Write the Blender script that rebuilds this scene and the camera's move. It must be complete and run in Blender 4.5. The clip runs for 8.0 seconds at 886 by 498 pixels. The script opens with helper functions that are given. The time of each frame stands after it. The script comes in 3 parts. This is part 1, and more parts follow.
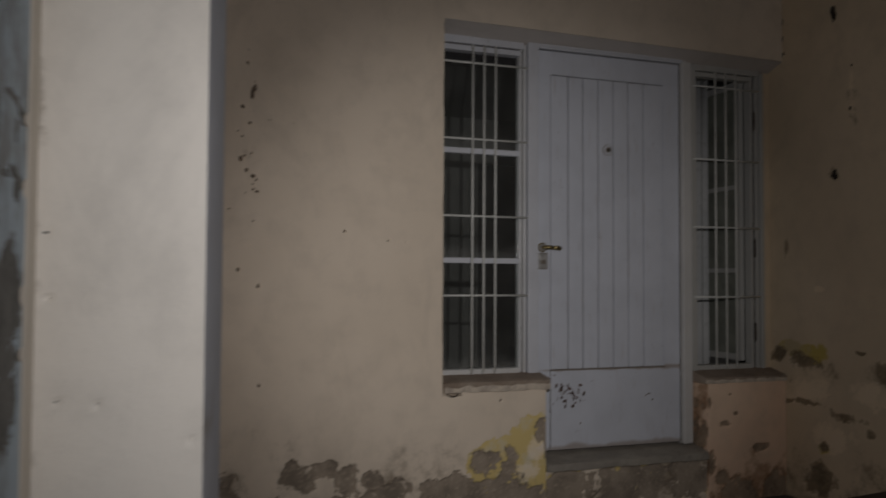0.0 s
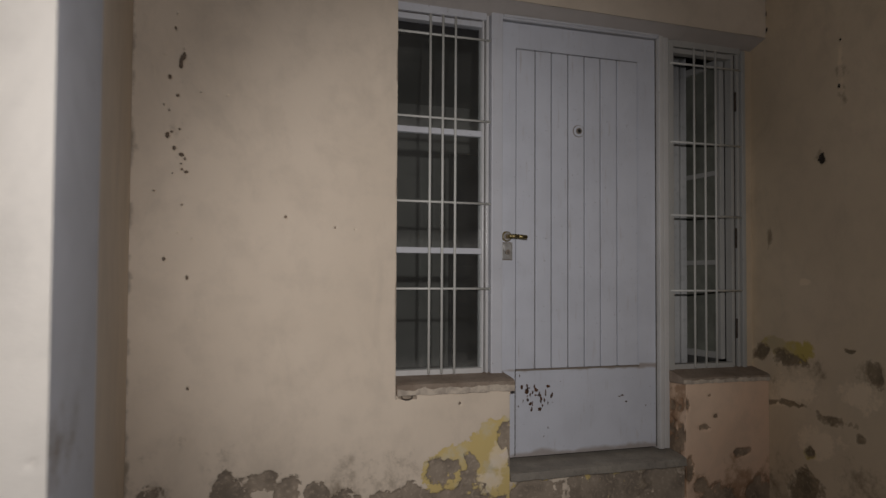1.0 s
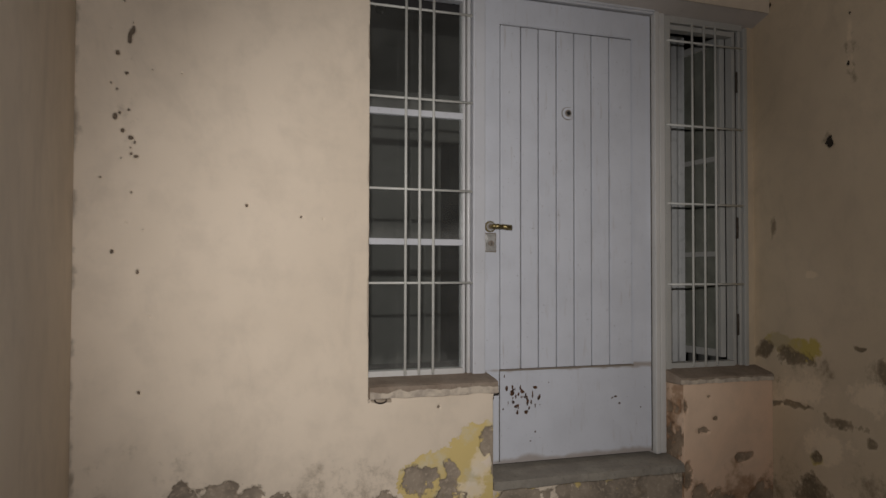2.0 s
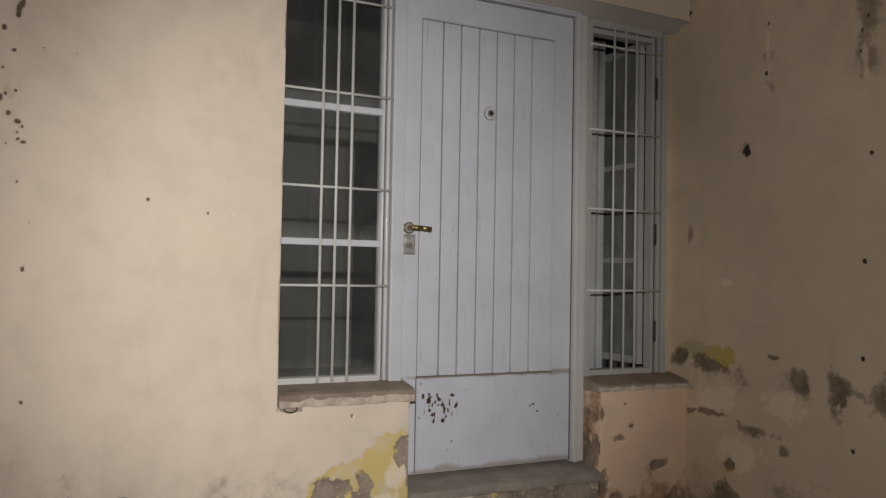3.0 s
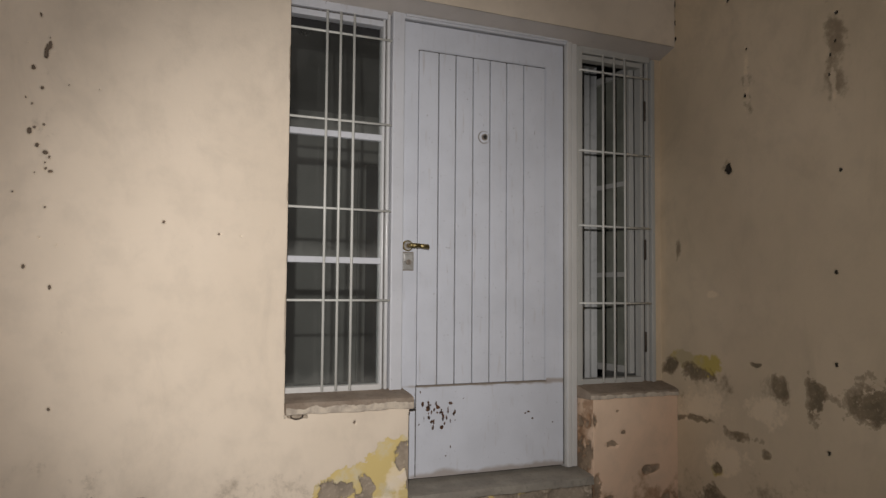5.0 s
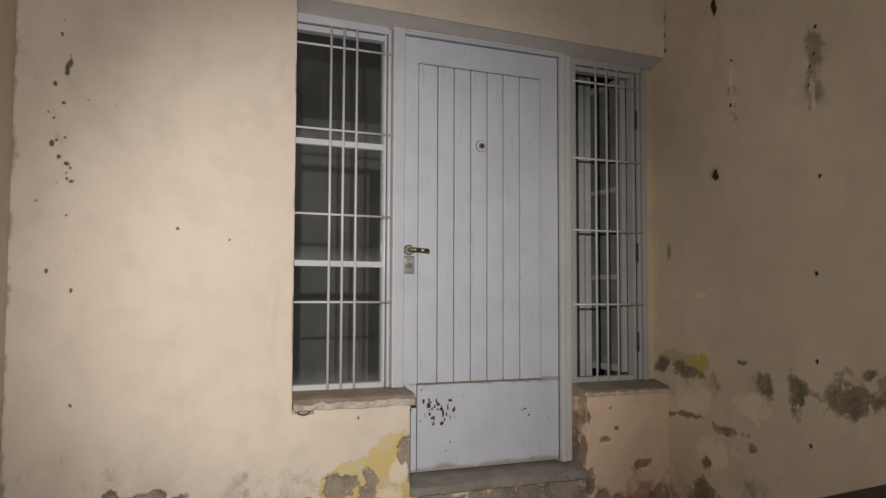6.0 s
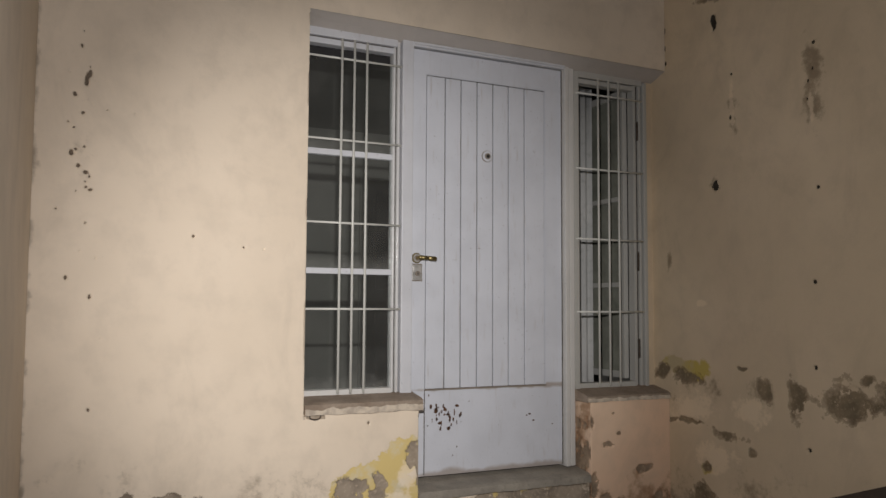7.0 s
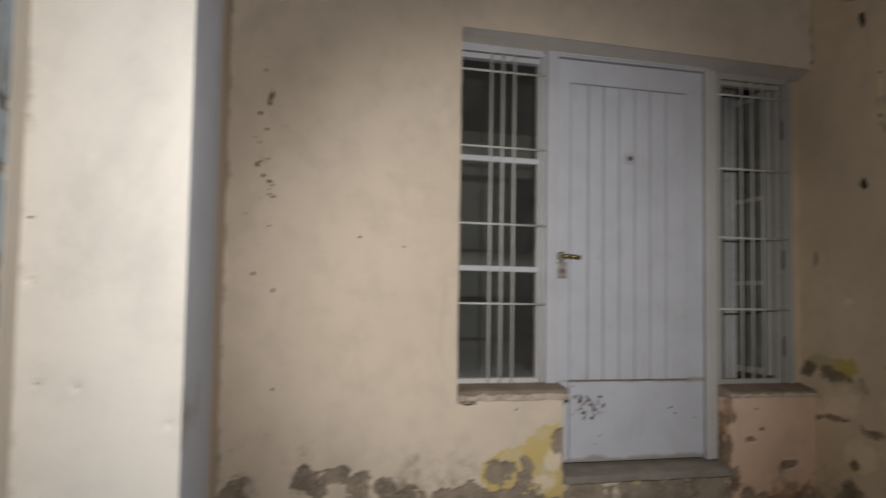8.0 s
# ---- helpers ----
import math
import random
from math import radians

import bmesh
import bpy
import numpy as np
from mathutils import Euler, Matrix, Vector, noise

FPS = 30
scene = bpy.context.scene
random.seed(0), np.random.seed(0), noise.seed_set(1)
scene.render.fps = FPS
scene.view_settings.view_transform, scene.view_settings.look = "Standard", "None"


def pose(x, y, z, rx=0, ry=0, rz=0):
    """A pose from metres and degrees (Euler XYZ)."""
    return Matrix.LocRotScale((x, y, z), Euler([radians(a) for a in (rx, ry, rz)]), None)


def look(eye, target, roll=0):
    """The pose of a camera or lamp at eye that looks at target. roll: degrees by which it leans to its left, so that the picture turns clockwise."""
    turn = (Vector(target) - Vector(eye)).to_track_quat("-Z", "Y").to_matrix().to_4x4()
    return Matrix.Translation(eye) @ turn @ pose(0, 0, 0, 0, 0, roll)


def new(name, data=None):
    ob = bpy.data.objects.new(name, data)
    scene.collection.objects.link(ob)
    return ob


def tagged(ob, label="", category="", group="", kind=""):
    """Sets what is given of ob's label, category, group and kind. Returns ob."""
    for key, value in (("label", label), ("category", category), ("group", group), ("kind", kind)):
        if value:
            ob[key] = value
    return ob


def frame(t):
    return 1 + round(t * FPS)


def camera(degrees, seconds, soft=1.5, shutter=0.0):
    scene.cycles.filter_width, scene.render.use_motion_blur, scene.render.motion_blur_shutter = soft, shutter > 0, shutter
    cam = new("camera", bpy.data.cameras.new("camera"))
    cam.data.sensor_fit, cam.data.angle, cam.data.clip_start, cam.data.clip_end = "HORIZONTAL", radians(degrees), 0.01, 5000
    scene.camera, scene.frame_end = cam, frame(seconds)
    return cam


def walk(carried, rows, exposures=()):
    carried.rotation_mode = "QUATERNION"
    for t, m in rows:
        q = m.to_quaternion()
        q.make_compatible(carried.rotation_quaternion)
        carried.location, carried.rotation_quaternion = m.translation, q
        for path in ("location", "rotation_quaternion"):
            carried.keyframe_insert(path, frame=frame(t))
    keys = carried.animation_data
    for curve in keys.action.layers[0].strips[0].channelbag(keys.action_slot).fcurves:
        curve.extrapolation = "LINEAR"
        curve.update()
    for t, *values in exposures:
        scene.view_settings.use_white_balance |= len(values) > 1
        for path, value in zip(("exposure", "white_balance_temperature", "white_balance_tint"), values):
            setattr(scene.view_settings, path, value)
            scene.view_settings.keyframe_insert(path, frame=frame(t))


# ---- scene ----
cam = camera(56.0, 8.0, shutter=0.6)
PATH = [
    (0, (-1.834, -3.604, 1.129), (-1.159, -1.723, 1.206), 0.3),
    (0.5, (-1.712, -3.504, 1.098), (-0.969, -1.652, 1.236), -0.1),
    (1, (-1.607, -3.315, 1.103), (-0.889, -1.45, 1.175), 0.3),
    (1.2, (-1.504, -3.297, 1.098), (-0.844, -1.411, 1.178), 1.2),
    (2.3, (-1.409, -3.025, 1.108), (-0.665, -1.169, 1.149), -0.1),
    (2.5, (-1.404, -2.991, 1.134), (-0.613, -1.155, 1.171), 0.6),
    (3, (-1.39, -2.963, 1.103), (-0.481, -1.182, 1.169), 1.0),
    (3.5, (-1.392, -2.983, 1.095), (-0.481, -1.204, 1.17), 0.8),
    (4, (-1.39, -3.033, 1.103), (-0.495, -1.246, 1.179), 0.9),
    (4.5, (-1.387, -3.104, 1.097), (-0.511, -1.309, 1.191), 0.7),
    (6, (-1.456, -3.366, 1.076), (-0.6, -1.563, 1.196), 0.2),
    (6.5, (-1.491, -3.382, 1.079), (-0.632, -1.58, 1.204), 0.3),
    (7, (-1.564, -3.399, 1.07), (-0.685, -1.607, 1.21), 0.3),
    (7.5, (-1.625, -3.481, 1.066), (-0.828, -1.653, 1.223), 0.5),
    (8, (-1.697, -3.636, 1.063), (-1.129, -1.723, 1.191), 0.9),
]

# exposure and white balance follow the phone's own metering
EXPOSURES = [(0.0, -2.1, 6320, 11), (0.5, -1.6, 6400, 11), (1.0, -1.4, 6400, 12), (1.2, -1.25, 6420, 11), (2.5, -0.88, 6500, 10), (3.0, -0.66, 6500, 10),
             (4.5, -0.58, 6500, 10), (6.5, -0.46, 6500, 10), (7.0, -0.44, 6500, 10), (7.5, -0.50, 6520, 10), (8.0, -0.9, 6450, 9)]
walk(cam, [(t, look(eye, target, roll)) for t, eye, target, roll in PATH], EXPOSURES)

# ---- light: a hand torch beside the viewer, and a faint night sky ----
world = bpy.data.worlds.new("night")
scene.world = world
world.use_nodes = True
world.node_tree.nodes["Background"].inputs[0].default_value = (0.35, 0.42, 0.6, 1)
world.node_tree.nodes["Background"].inputs[1].default_value = 0.006
AT, AIM = (-1.42, -3.06, 1.33), (-0.28, 0.0, 1.10)


def beam(name, watts, degrees, colour):
    """One cone of the torch: its reflector throws a bright core inside a wide spill."""
    lamp = bpy.data.lights.new(name, "SPOT")
    lamp.energy, lamp.color = watts, colour
    lamp.spot_size, lamp.spot_blend, lamp.shadow_soft_size = radians(degrees), 1.0, 0.012
    new(name, lamp).matrix_world = look(AT, AIM)


beam("torch_core", 345, 54, (1.0, 0.955, 0.915))
beam("torch_spill", 146, 156, (1.0, 0.96, 0.95))

# ---- plan ----
WX0, WX1 = -1.585, 1.415        # facade's corners with the side walls
OX0 = -0.537                    # entrance opening: left jamb
BLOCK_L, BLOCK_R = -0.012, 0.915  # inner ends of the two low walls under the windows
HEAD, CEIL = 2.352, 2.80
SAG = -0.010                    # the old lintel dips to the right
DOOR_Y = 0.12                   # plane of door and windows
FLOOR_IN = 0.26
WALL_T = 0.26


# ---- node helpers ----
def mat(name):
    m = bpy.data.materials.new(name)
    m.use_nodes = True
    nt = m.node_tree
    return m, nt, nt.nodes["Principled BSDF"]


def link(nt, a, b):
    nt.links.new(a, b)


def value(nt, x, sock):
    if hasattr(x, "is_output"):
        nt.links.new(x, sock)
    else:
        sock.default_value = x


def noise_tex(nt, scale, detail=4, rough=0.55, stretch=None, distort=0.0):
    tc = nt.nodes.new("ShaderNodeTexCoord")
    n = nt.nodes.new("ShaderNodeTexNoise")
    n.inputs["Scale"].default_value, n.inputs["Detail"].default_value = scale, detail
    n.inputs["Roughness"].default_value, n.inputs["Distortion"].default_value = rough, distort
    if stretch:
        mp = nt.nodes.new("ShaderNodeMapping")
        mp.inputs["Scale"].default_value = stretch
        link(nt, tc.outputs["Object"], mp.inputs[0])
        link(nt, mp.outputs[0], n.inputs["Vector"])
    else:
        link(nt, tc.outputs["Object"], n.inputs["Vector"])
    return n.outputs["Fac"]


def ramp(nt, x, lo, hi, a=0.0, b=1.0):
    n = nt.nodes.new("ShaderNodeMapRange")
    n.interpolation_type = "SMOOTHSTEP"
    for s, v in zip(n.inputs[1:5], (lo, hi, a, b)):
        s.default_value = v
    link(nt, x, n.inputs[0])
    return n.outputs[0]


def calc(nt, op, a, b=0.0):
    n = nt.nodes.new("ShaderNodeMath")
    n.operation = op
    value(nt, a, n.inputs[0])
    value(nt, b, n.inputs[1])
    return n.outputs[0]


def blend(nt, fac, a, b):
    n = nt.nodes.new("ShaderNodeMix")
    n.data_type = "RGBA"
    value(nt, fac, n.inputs[0])
    for x, s in ((a, n.inputs[6]), (b, n.inputs[7])):
        value(nt, x if hasattr(x, "is_output") else (*x, 1), s)
    return n.outputs[2]


def bump(nt, bsdf, height, strength, distance):
    n = nt.nodes.new("ShaderNodeBump")
    n.inputs["Strength"].default_value, n.inputs["Distance"].default_value = strength, distance
    link(nt, height, n.inputs["Height"])
    link(nt, n.outputs[0], bsdf.inputs["Normal"])


def attr(nt, name):
    n = nt.nodes.new("ShaderNodeAttribute")
    n.attribute_name = name
    return n.outputs["Fac"]


def plaster(name, paint, paint2, under=(0.66, 0.50, 0.17), cement=(0.37, 0.305, 0.235), dirt=(0.19, 0.145, 0.095), dark=(0.035, 0.027, 0.02), chalk=(0.66, 0.60, 0.47), crisp=0.03):
    """Painted render: an older coat and bare cement where the paint has come off, damp stains, pits."""
    m, nt, b = mat(name)
    big, mid, fine = noise_tex(nt, 1.3, 3), noise_tex(nt, 7, 5, 0.6), noise_tex(nt, 55, 6, 0.65)
    grit = noise_tex(nt, 260, 3, 0.6)
    col = blend(nt, ramp(nt, big, 0.35, 0.65), paint, paint2)
    grey = tuple(0.80 * c for c in paint)
    col = blend(nt, ramp(nt, mid, 0.42, 0.72, 0, 0.5), col, grey)
    wash = noise_tex(nt, 2.6, 6, 0.7, (1, 1, 0.55), 0.6)
    col = blend(nt, ramp(nt, wash, 0.5, 0.72, 0, 0.4), col, tuple(0.68 * c for c in paint))
    col = blend(nt, ramp(nt, fine, 0.62, 0.78, 0, 0.22), col, tuple(0.7 * c for c in paint))
    stain = calc(nt, "ADD", attr(nt, "stain"), calc(nt, "ADD", calc(nt, "MULTIPLY", calc(nt, "SUBTRACT", mid, 0.5), 1.1), calc(nt, "MULTIPLY", calc(nt, "SUBTRACT", noise_tex(nt, 24, 5, 0.7), 0.5), 1.0)))
    col = blend(nt, ramp(nt, stain, 0.05, 0.55, 0, 0.7), col, dirt)
    jag = calc(nt, "ADD", calc(nt, "MULTIPLY", calc(nt, "SUBTRACT", fine, 0.5), 0.7), calc(nt, "MULTIPLY", calc(nt, "SUBTRACT", noise_tex(nt, 20, 4, 0.6), 0.5), 0.7))
    old = ramp(nt, calc(nt, "ADD", attr(nt, "old"), jag), 0.0, 0.02 + crisp)
    oldcol = blend(nt, ramp(nt, noise_tex(nt, 7, 5, 0.6), 0.46, 0.66, 0, 0.85), under, chalk)
    col = blend(nt, old, col, oldcol)
    pale = ramp(nt, calc(nt, "ADD", attr(nt, "pale"), calc(nt, "MULTIPLY", jag, 1.6)), 0.0, 0.5, 0, 0.55)
    col = blend(nt, pale, col, tuple(min(1, 1.22 * c + 0.02) for c in paint))
    islands = ramp(nt, noise_tex(nt, 17, 5, 0.6), 0.56, 0.64, 0, 0.45)
    bare_in = calc(nt, "SUBTRACT", calc(nt, "ADD", attr(nt, "bare"), jag), islands)
    bare = ramp(nt, bare_in, 0.0, crisp)
    cem = blend(nt, ramp(nt, mid, 0.38, 0.64), cement, tuple(0.62 * c for c in cement))
    cem = blend(nt, ramp(nt, fine, 0.5, 0.7, 0, 0.6), cem, tuple(1.5 * c for c in cement))
    col = blend(nt, bare, col, cem)
    edge = calc(nt, "MULTIPLY", ramp(nt, bare_in, -0.10, 0.0), ramp(nt, bare_in, 0.02 + 0.4 * crisp, 0.05 + crisp, 1, 0))
    col = blend(nt, calc(nt, "MULTIPLY", edge, 0.45), col, dirt)
    pit = ramp(nt, calc(nt, "ADD", attr(nt, "pit"), calc(nt, "MULTIPLY", jag, 0.7)), 0.0, 0.12)
    col = blend(nt, pit, col, dark)
    link(nt, col, b.inputs["Base Color"])
    link(nt, calc(nt, "ADD", 0.62, calc(nt, "MULTIPLY", bare, 0.28)), b.inputs["Roughness"])
    b.inputs["Specular IOR Level"].default_value = 0.3
    h = calc(nt, "ADD", calc(nt, "MULTIPLY", mid, 0.8), calc(nt, "MULTIPLY", fine, 0.25))
    h = calc(nt, "ADD", h, calc(nt, "MULTIPLY", grit, calc(nt, "ADD", 0.05, calc(nt, "MULTIPLY", bare, 0.5))))
    h = calc(nt, "SUBTRACT", h, calc(nt, "MULTIPLY", calc(nt, "ADD", bare, calc(nt, "MULTIPLY", old, 0.35)), 0.55))
    h = calc(nt, "SUBTRACT", h, calc(nt, "MULTIPLY", pit, 1.2))
    bump(nt, b, h, 0.55, 0.006)
    return m


def painted_metal(name, paint, rust=0.5, rough=0.42, chip=None):
    m, nt, b = mat(name)
    mid, fine = noise_tex(nt, 5, 4), noise_tex(nt, 70, 5, 0.65)
    col = blend(nt, ramp(nt, mid, 0.35, 0.7), paint, tuple(0.92 * c for c in paint))
    col = blend(nt, ramp(nt, fine, 0.60, 0.75, 0, 0.25), col, tuple(0.6 * c for c in paint))
    drip = noise_tex(nt, 9, 5, 0.6, (6, 6, 0.7))
    col = blend(nt, ramp(nt, drip, 0.58, 0.76, 0, 0.2 + 0.3 * max(0, rust - 0.6)), col, (0.30, 0.23, 0.16))
    spots = calc(nt, "MULTIPLY", ramp(nt, fine, 0.70, 0.74), ramp(nt, noise_tex(nt, 3, 2), 0.62 - 0.12 * rust, 0.72))
    col = blend(nt, calc(nt, "MULTIPLY", spots, rust), col, (0.09, 0.045, 0.02))
    specks = calc(nt, "MULTIPLY", ramp(nt, noise_tex(nt, 120, 2, 0.5), 0.735, 0.76), 0.85 * min(1, rust))
    col = blend(nt, specks, col, (0.07, 0.05, 0.035))
    if chip:
        gone = ramp(nt, calc(nt, "ADD", attr(nt, "bare"), calc(nt, "MULTIPLY", calc(nt, "SUBTRACT", fine, 0.5), 0.5)), 0.0, 0.05)
        col = blend(nt, gone, col, blend(nt, ramp(nt, fine, 0.4, 0.6), (0.035, 0.018, 0.010), (0.11, 0.05, 0.024)))
        grime = ramp(nt, calc(nt, "ADD", attr(nt, "stain"), calc(nt, "MULTIPLY", calc(nt, "SUBTRACT", mid, 0.5), 0.8)), 0.0, 0.6, 0, 0.6)
        col = blend(nt, grime, col, (0.24, 0.17, 0.105))
    link(nt, col, b.inputs["Base Color"])
    b.inputs["Roughness"].default_value = rough
    bump(nt, b, calc(nt, "ADD", mid, calc(nt, "MULTIPLY", fine, 0.35)), 0.25, 0.002)
    return m


def simple(name, a, c, scale, rough=0.7, metal=0.0, relief=0.3, depth=0.003):
    m, nt, b = mat(name)
    n1, n2 = noise_tex(nt, scale, 5, 0.6), noise_tex(nt, scale * 9, 5, 0.65)
    col = blend(nt, ramp(nt, n1, 0.35, 0.65), a, c)
    col = blend(nt, ramp(nt, n2, 0.5, 0.72, 0, 0.5), col, tuple(0.6 * v for v in a))
    link(nt, col, b.inputs["Base Color"])
    b.inputs["Roughness"].default_value, b.inputs["Metallic"].default_value = rough, metal
    bump(nt, b, calc(nt, "ADD", n1, calc(nt, "MULTIPLY", n2, 0.6)), relief, depth)
    return m


def dusty_glass(name, dust, tint=(0.93, 0.96, 0.95), grime=(0.46, 0.48, 0.44)):
    m, nt, b = mat(name)
    nt.nodes.remove(b)
    clear, gloss, film = (nt.nodes.new(k) for k in ("ShaderNodeBsdfTransparent", "ShaderNodeBsdfGlossy", "ShaderNodeBsdfDiffuse"))
    clear.inputs[0].default_value = (*tint, 1)
    gloss.inputs["Roughness"].default_value = 0.02
    film.inputs[0].default_value = (*grime, 1)
    fres = nt.nodes.new("ShaderNodeFresnel")
    fres.inputs[0].default_value = 1.5
    m1, m2 = nt.nodes.new("ShaderNodeMixShader"), nt.nodes.new("ShaderNodeMixShader")
    n = calc(nt, "MULTIPLY", ramp(nt, noise_tex(nt, 4, 6, 0.65), 0.3, 0.75, 0.7, 1.3), dust)
    tcg = nt.nodes.new("ShaderNodeTexCoord")
    sep = nt.nodes.new("ShaderNodeSeparateXYZ")
    link(nt, tcg.outputs["Generated"], sep.inputs[0])
    settle = calc(nt, "ADD", sep.outputs[2], calc(nt, "MULTIPLY", calc(nt, "SUBTRACT", noise_tex(nt, 14, 6, 0.7), 0.5), 0.45))
    n = calc(nt, "ADD", n, calc(nt, "MULTIPLY", ramp(nt, settle, -0.05, 0.16, 1, 0), 0.08))
    link(nt, n, m1.inputs[0])
    link(nt, clear.outputs[0], m1.inputs[1])
    link(nt, film.outputs[0], m1.inputs[2])
    link(nt, fres.outputs[0], m2.inputs[0])
    link(nt, m1.outputs[0], m2.inputs[1])
    link(nt, gloss.outputs[0], m2.inputs[2])
    link(nt, m2.outputs[0], nt.nodes["Material Output"].inputs[0])
    return m


CREAM = plaster("cream_render", (0.77, 0.66, 0.53), (0.71, 0.605, 0.48), under=(0.68, 0.53, 0.22), dark=(0.17, 0.13, 0.095))
TAN = plaster("tan_render", (0.655, 0.53, 0.375), (0.59, 0.475, 0.33), under=(0.50, 0.39, 0.11), cement=(0.27, 0.21, 0.135), dirt=(0.17, 0.12, 0.072), chalk=(0.48, 0.39, 0.26), crisp=0.30)
PINK = plaster("pink_render", (0.80, 0.60, 0.44), (0.76, 0.54, 0.385), cement=(0.36, 0.27, 0.19), dirt=(0.27, 0.14, 0.065), crisp=0.14)
PIER = plaster("pier_cream", (0.86, 0.81, 0.72), (0.83, 0.78, 0.69))
PIER_STRIP = plaster("pier_strip", (0.60, 0.54, 0.45), (0.55, 0.49, 0.41))
PIER_SIDE = plaster("grey_paint", (0.50, 0.51, 0.54), (0.46, 0.47, 0.50))
BLUE = plaster("blue_grey_paint", (0.36, 0.43, 0.48), (0.33, 0.40, 0.45), cement=(0.16, 0.155, 0.14), dirt=(0.13, 0.12, 0.1))
SOFFIT = plaster("soffit_white", (0.54, 0.50, 0.47), (0.49, 0.455, 0.42))
CEMENT = simple("cement_sill", (0.24, 0.185, 0.14), (0.31, 0.25, 0.195), 9, 0.9, 0, 0.6, 0.004)
LIP = simple("crusted_lip", (0.60, 0.52, 0.42), (0.40, 0.34, 0.28), 26, 0.9, 0, 0.7, 0.004)
STEP = simple("cement_step", (0.26, 0.235, 0.20), (0.33, 0.30, 0.25), 7, 0.85, 0, 0.5, 0.003)
# floor and closing surfaces are darkened to throw back less light
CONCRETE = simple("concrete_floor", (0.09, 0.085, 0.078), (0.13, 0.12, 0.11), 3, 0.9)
LOW_BOUNCE = simple("low_bounce_cement", (0.10, 0.095, 0.085), (0.14, 0.13, 0.12), 2, 0.9)
DOOR_PAINT = painted_metal("door_paint", (0.60, 0.62, 0.675), 0.6, 0.45, chip=True)
FRAME_PAINT = painted_metal("frame_paint", (0.59, 0.60, 0.635), 0.9, 0.45)
WORN_PAINT = painted_metal("worn_paint", (0.58, 0.57, 0.55), 1.0, 0.5)
# darker than frame_paint: worn paint, plus the beam's falloff put into the colour
OLD_DIM_PAINT = painted_metal("old_dim_frame_paint", (0.43, 0.425, 0.40), 1.0, 0.6)
STILE_PAINT = painted_metal("stile_gloss_paint", (0.62, 0.62, 0.62), 0.9, 0.22)
DARK_PAINT = painted_metal("dark_paint", (0.23, 0.195, 0.16), 0.8, 0.6)
BOARD_PAINT = painted_metal("board_paint", (0.60, 0.62, 0.675), 0.95, 0.45)
BAR_PAINT = painted_metal("bar_paint", (0.62, 0.62, 0.58), 0.7, 0.4)
# one dark colour for grime and for the shade inside narrow gaps
GRIME_SHADE = simple("joint_grime_shade", (0.055, 0.048, 0.042), (0.085, 0.073, 0.062), 12, 0.9)
RUST = simple("rusted_iron", (0.055, 0.043, 0.034), (0.10, 0.08, 0.062), 45, 0.85, 0.2, 0.6, 0.002)
BRASS = simple("worn_brass", (0.40, 0.32, 0.15), (0.24, 0.19, 0.09), 40, 0.48, 1.0, 0.2, 0.0006)
STEEL = simple("dull_steel", (0.50, 0.49, 0.47), (0.34, 0.33, 0.31), 60, 0.5, 0.5, 0.2, 0.0006)
BLACK = simple("black_hole", (0.012, 0.012, 0.012), (0.02, 0.02, 0.02), 40, 0.6)
GLASS = dusty_glass("dusty_glass", 0.042, grime=(0.47, 0.46, 0.43))
SASH_GLASS = dusty_glass("sash_glass", 0.66, (0.62, 0.66, 0.60), (0.33, 0.34, 0.285))
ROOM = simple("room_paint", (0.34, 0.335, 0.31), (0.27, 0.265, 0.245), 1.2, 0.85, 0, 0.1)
# near-black stands in for unlit openings: window-head gaps and the inner doorway
DARK_OPENING = simple("dark_opening_black", (0.018, 0.017, 0.018), (0.028, 0.026, 0.026), 6, 0.7)
DARKWOOD = simple("dark_wood", (0.05, 0.035, 0.025), (0.08, 0.055, 0.04), 6, 0.6)
CLOTH = simple("pale_cloth", (0.47, 0.47, 0.46), (0.41, 0.415, 0.41), 3, 0.85, 0, 0.1)


# ---- mesh helpers ----
def finish(name, bm, material, parent=None, label="", smooth=False):
    me = bpy.data.meshes.new(name)
    bm.to_mesh(me)
    bm.free()
    me.materials.append(material)
    for k in ("bare", "old", "stain", "pit", "pale"):
        me.attributes.new(k, "FLOAT", "POINT").data.foreach_set("value", np.full(len(me.vertices), -1.0, np.float32))
    if smooth:
        for p in me.polygons:
            p.use_smooth = True
    ob = new(name, me)
    ob.parent = parent
    if label:
        tagged(ob, label)
    return ob


def part(name, bm, material, parent, label="", smooth=False):
    return finish(name, bm, material, parent, label, smooth)


def thing(name, label, category, group="", kind=""):
    return tagged(new(name), label, category, group, kind)


def box(x0, x1, y0, y1, z0, z1, bevel=0.0, bm=None):
    own = bm or bmesh.new()
    r = bmesh.ops.create_cube(own, size=1)
    for v in r["verts"]:
        v.co = ((x0 + x1) / 2 + v.co.x * (x1 - x0), (y0 + y1) / 2 + v.co.y * (y1 - y0), (z0 + z1) / 2 + v.co.z * (z1 - z0))
    if bevel:
        es = list({e for v in r["verts"] for e in v.link_edges})
        bmesh.ops.bevel(own, geom=es, offset=bevel, segments=2, affect="EDGES", profile=0.6)
    return own


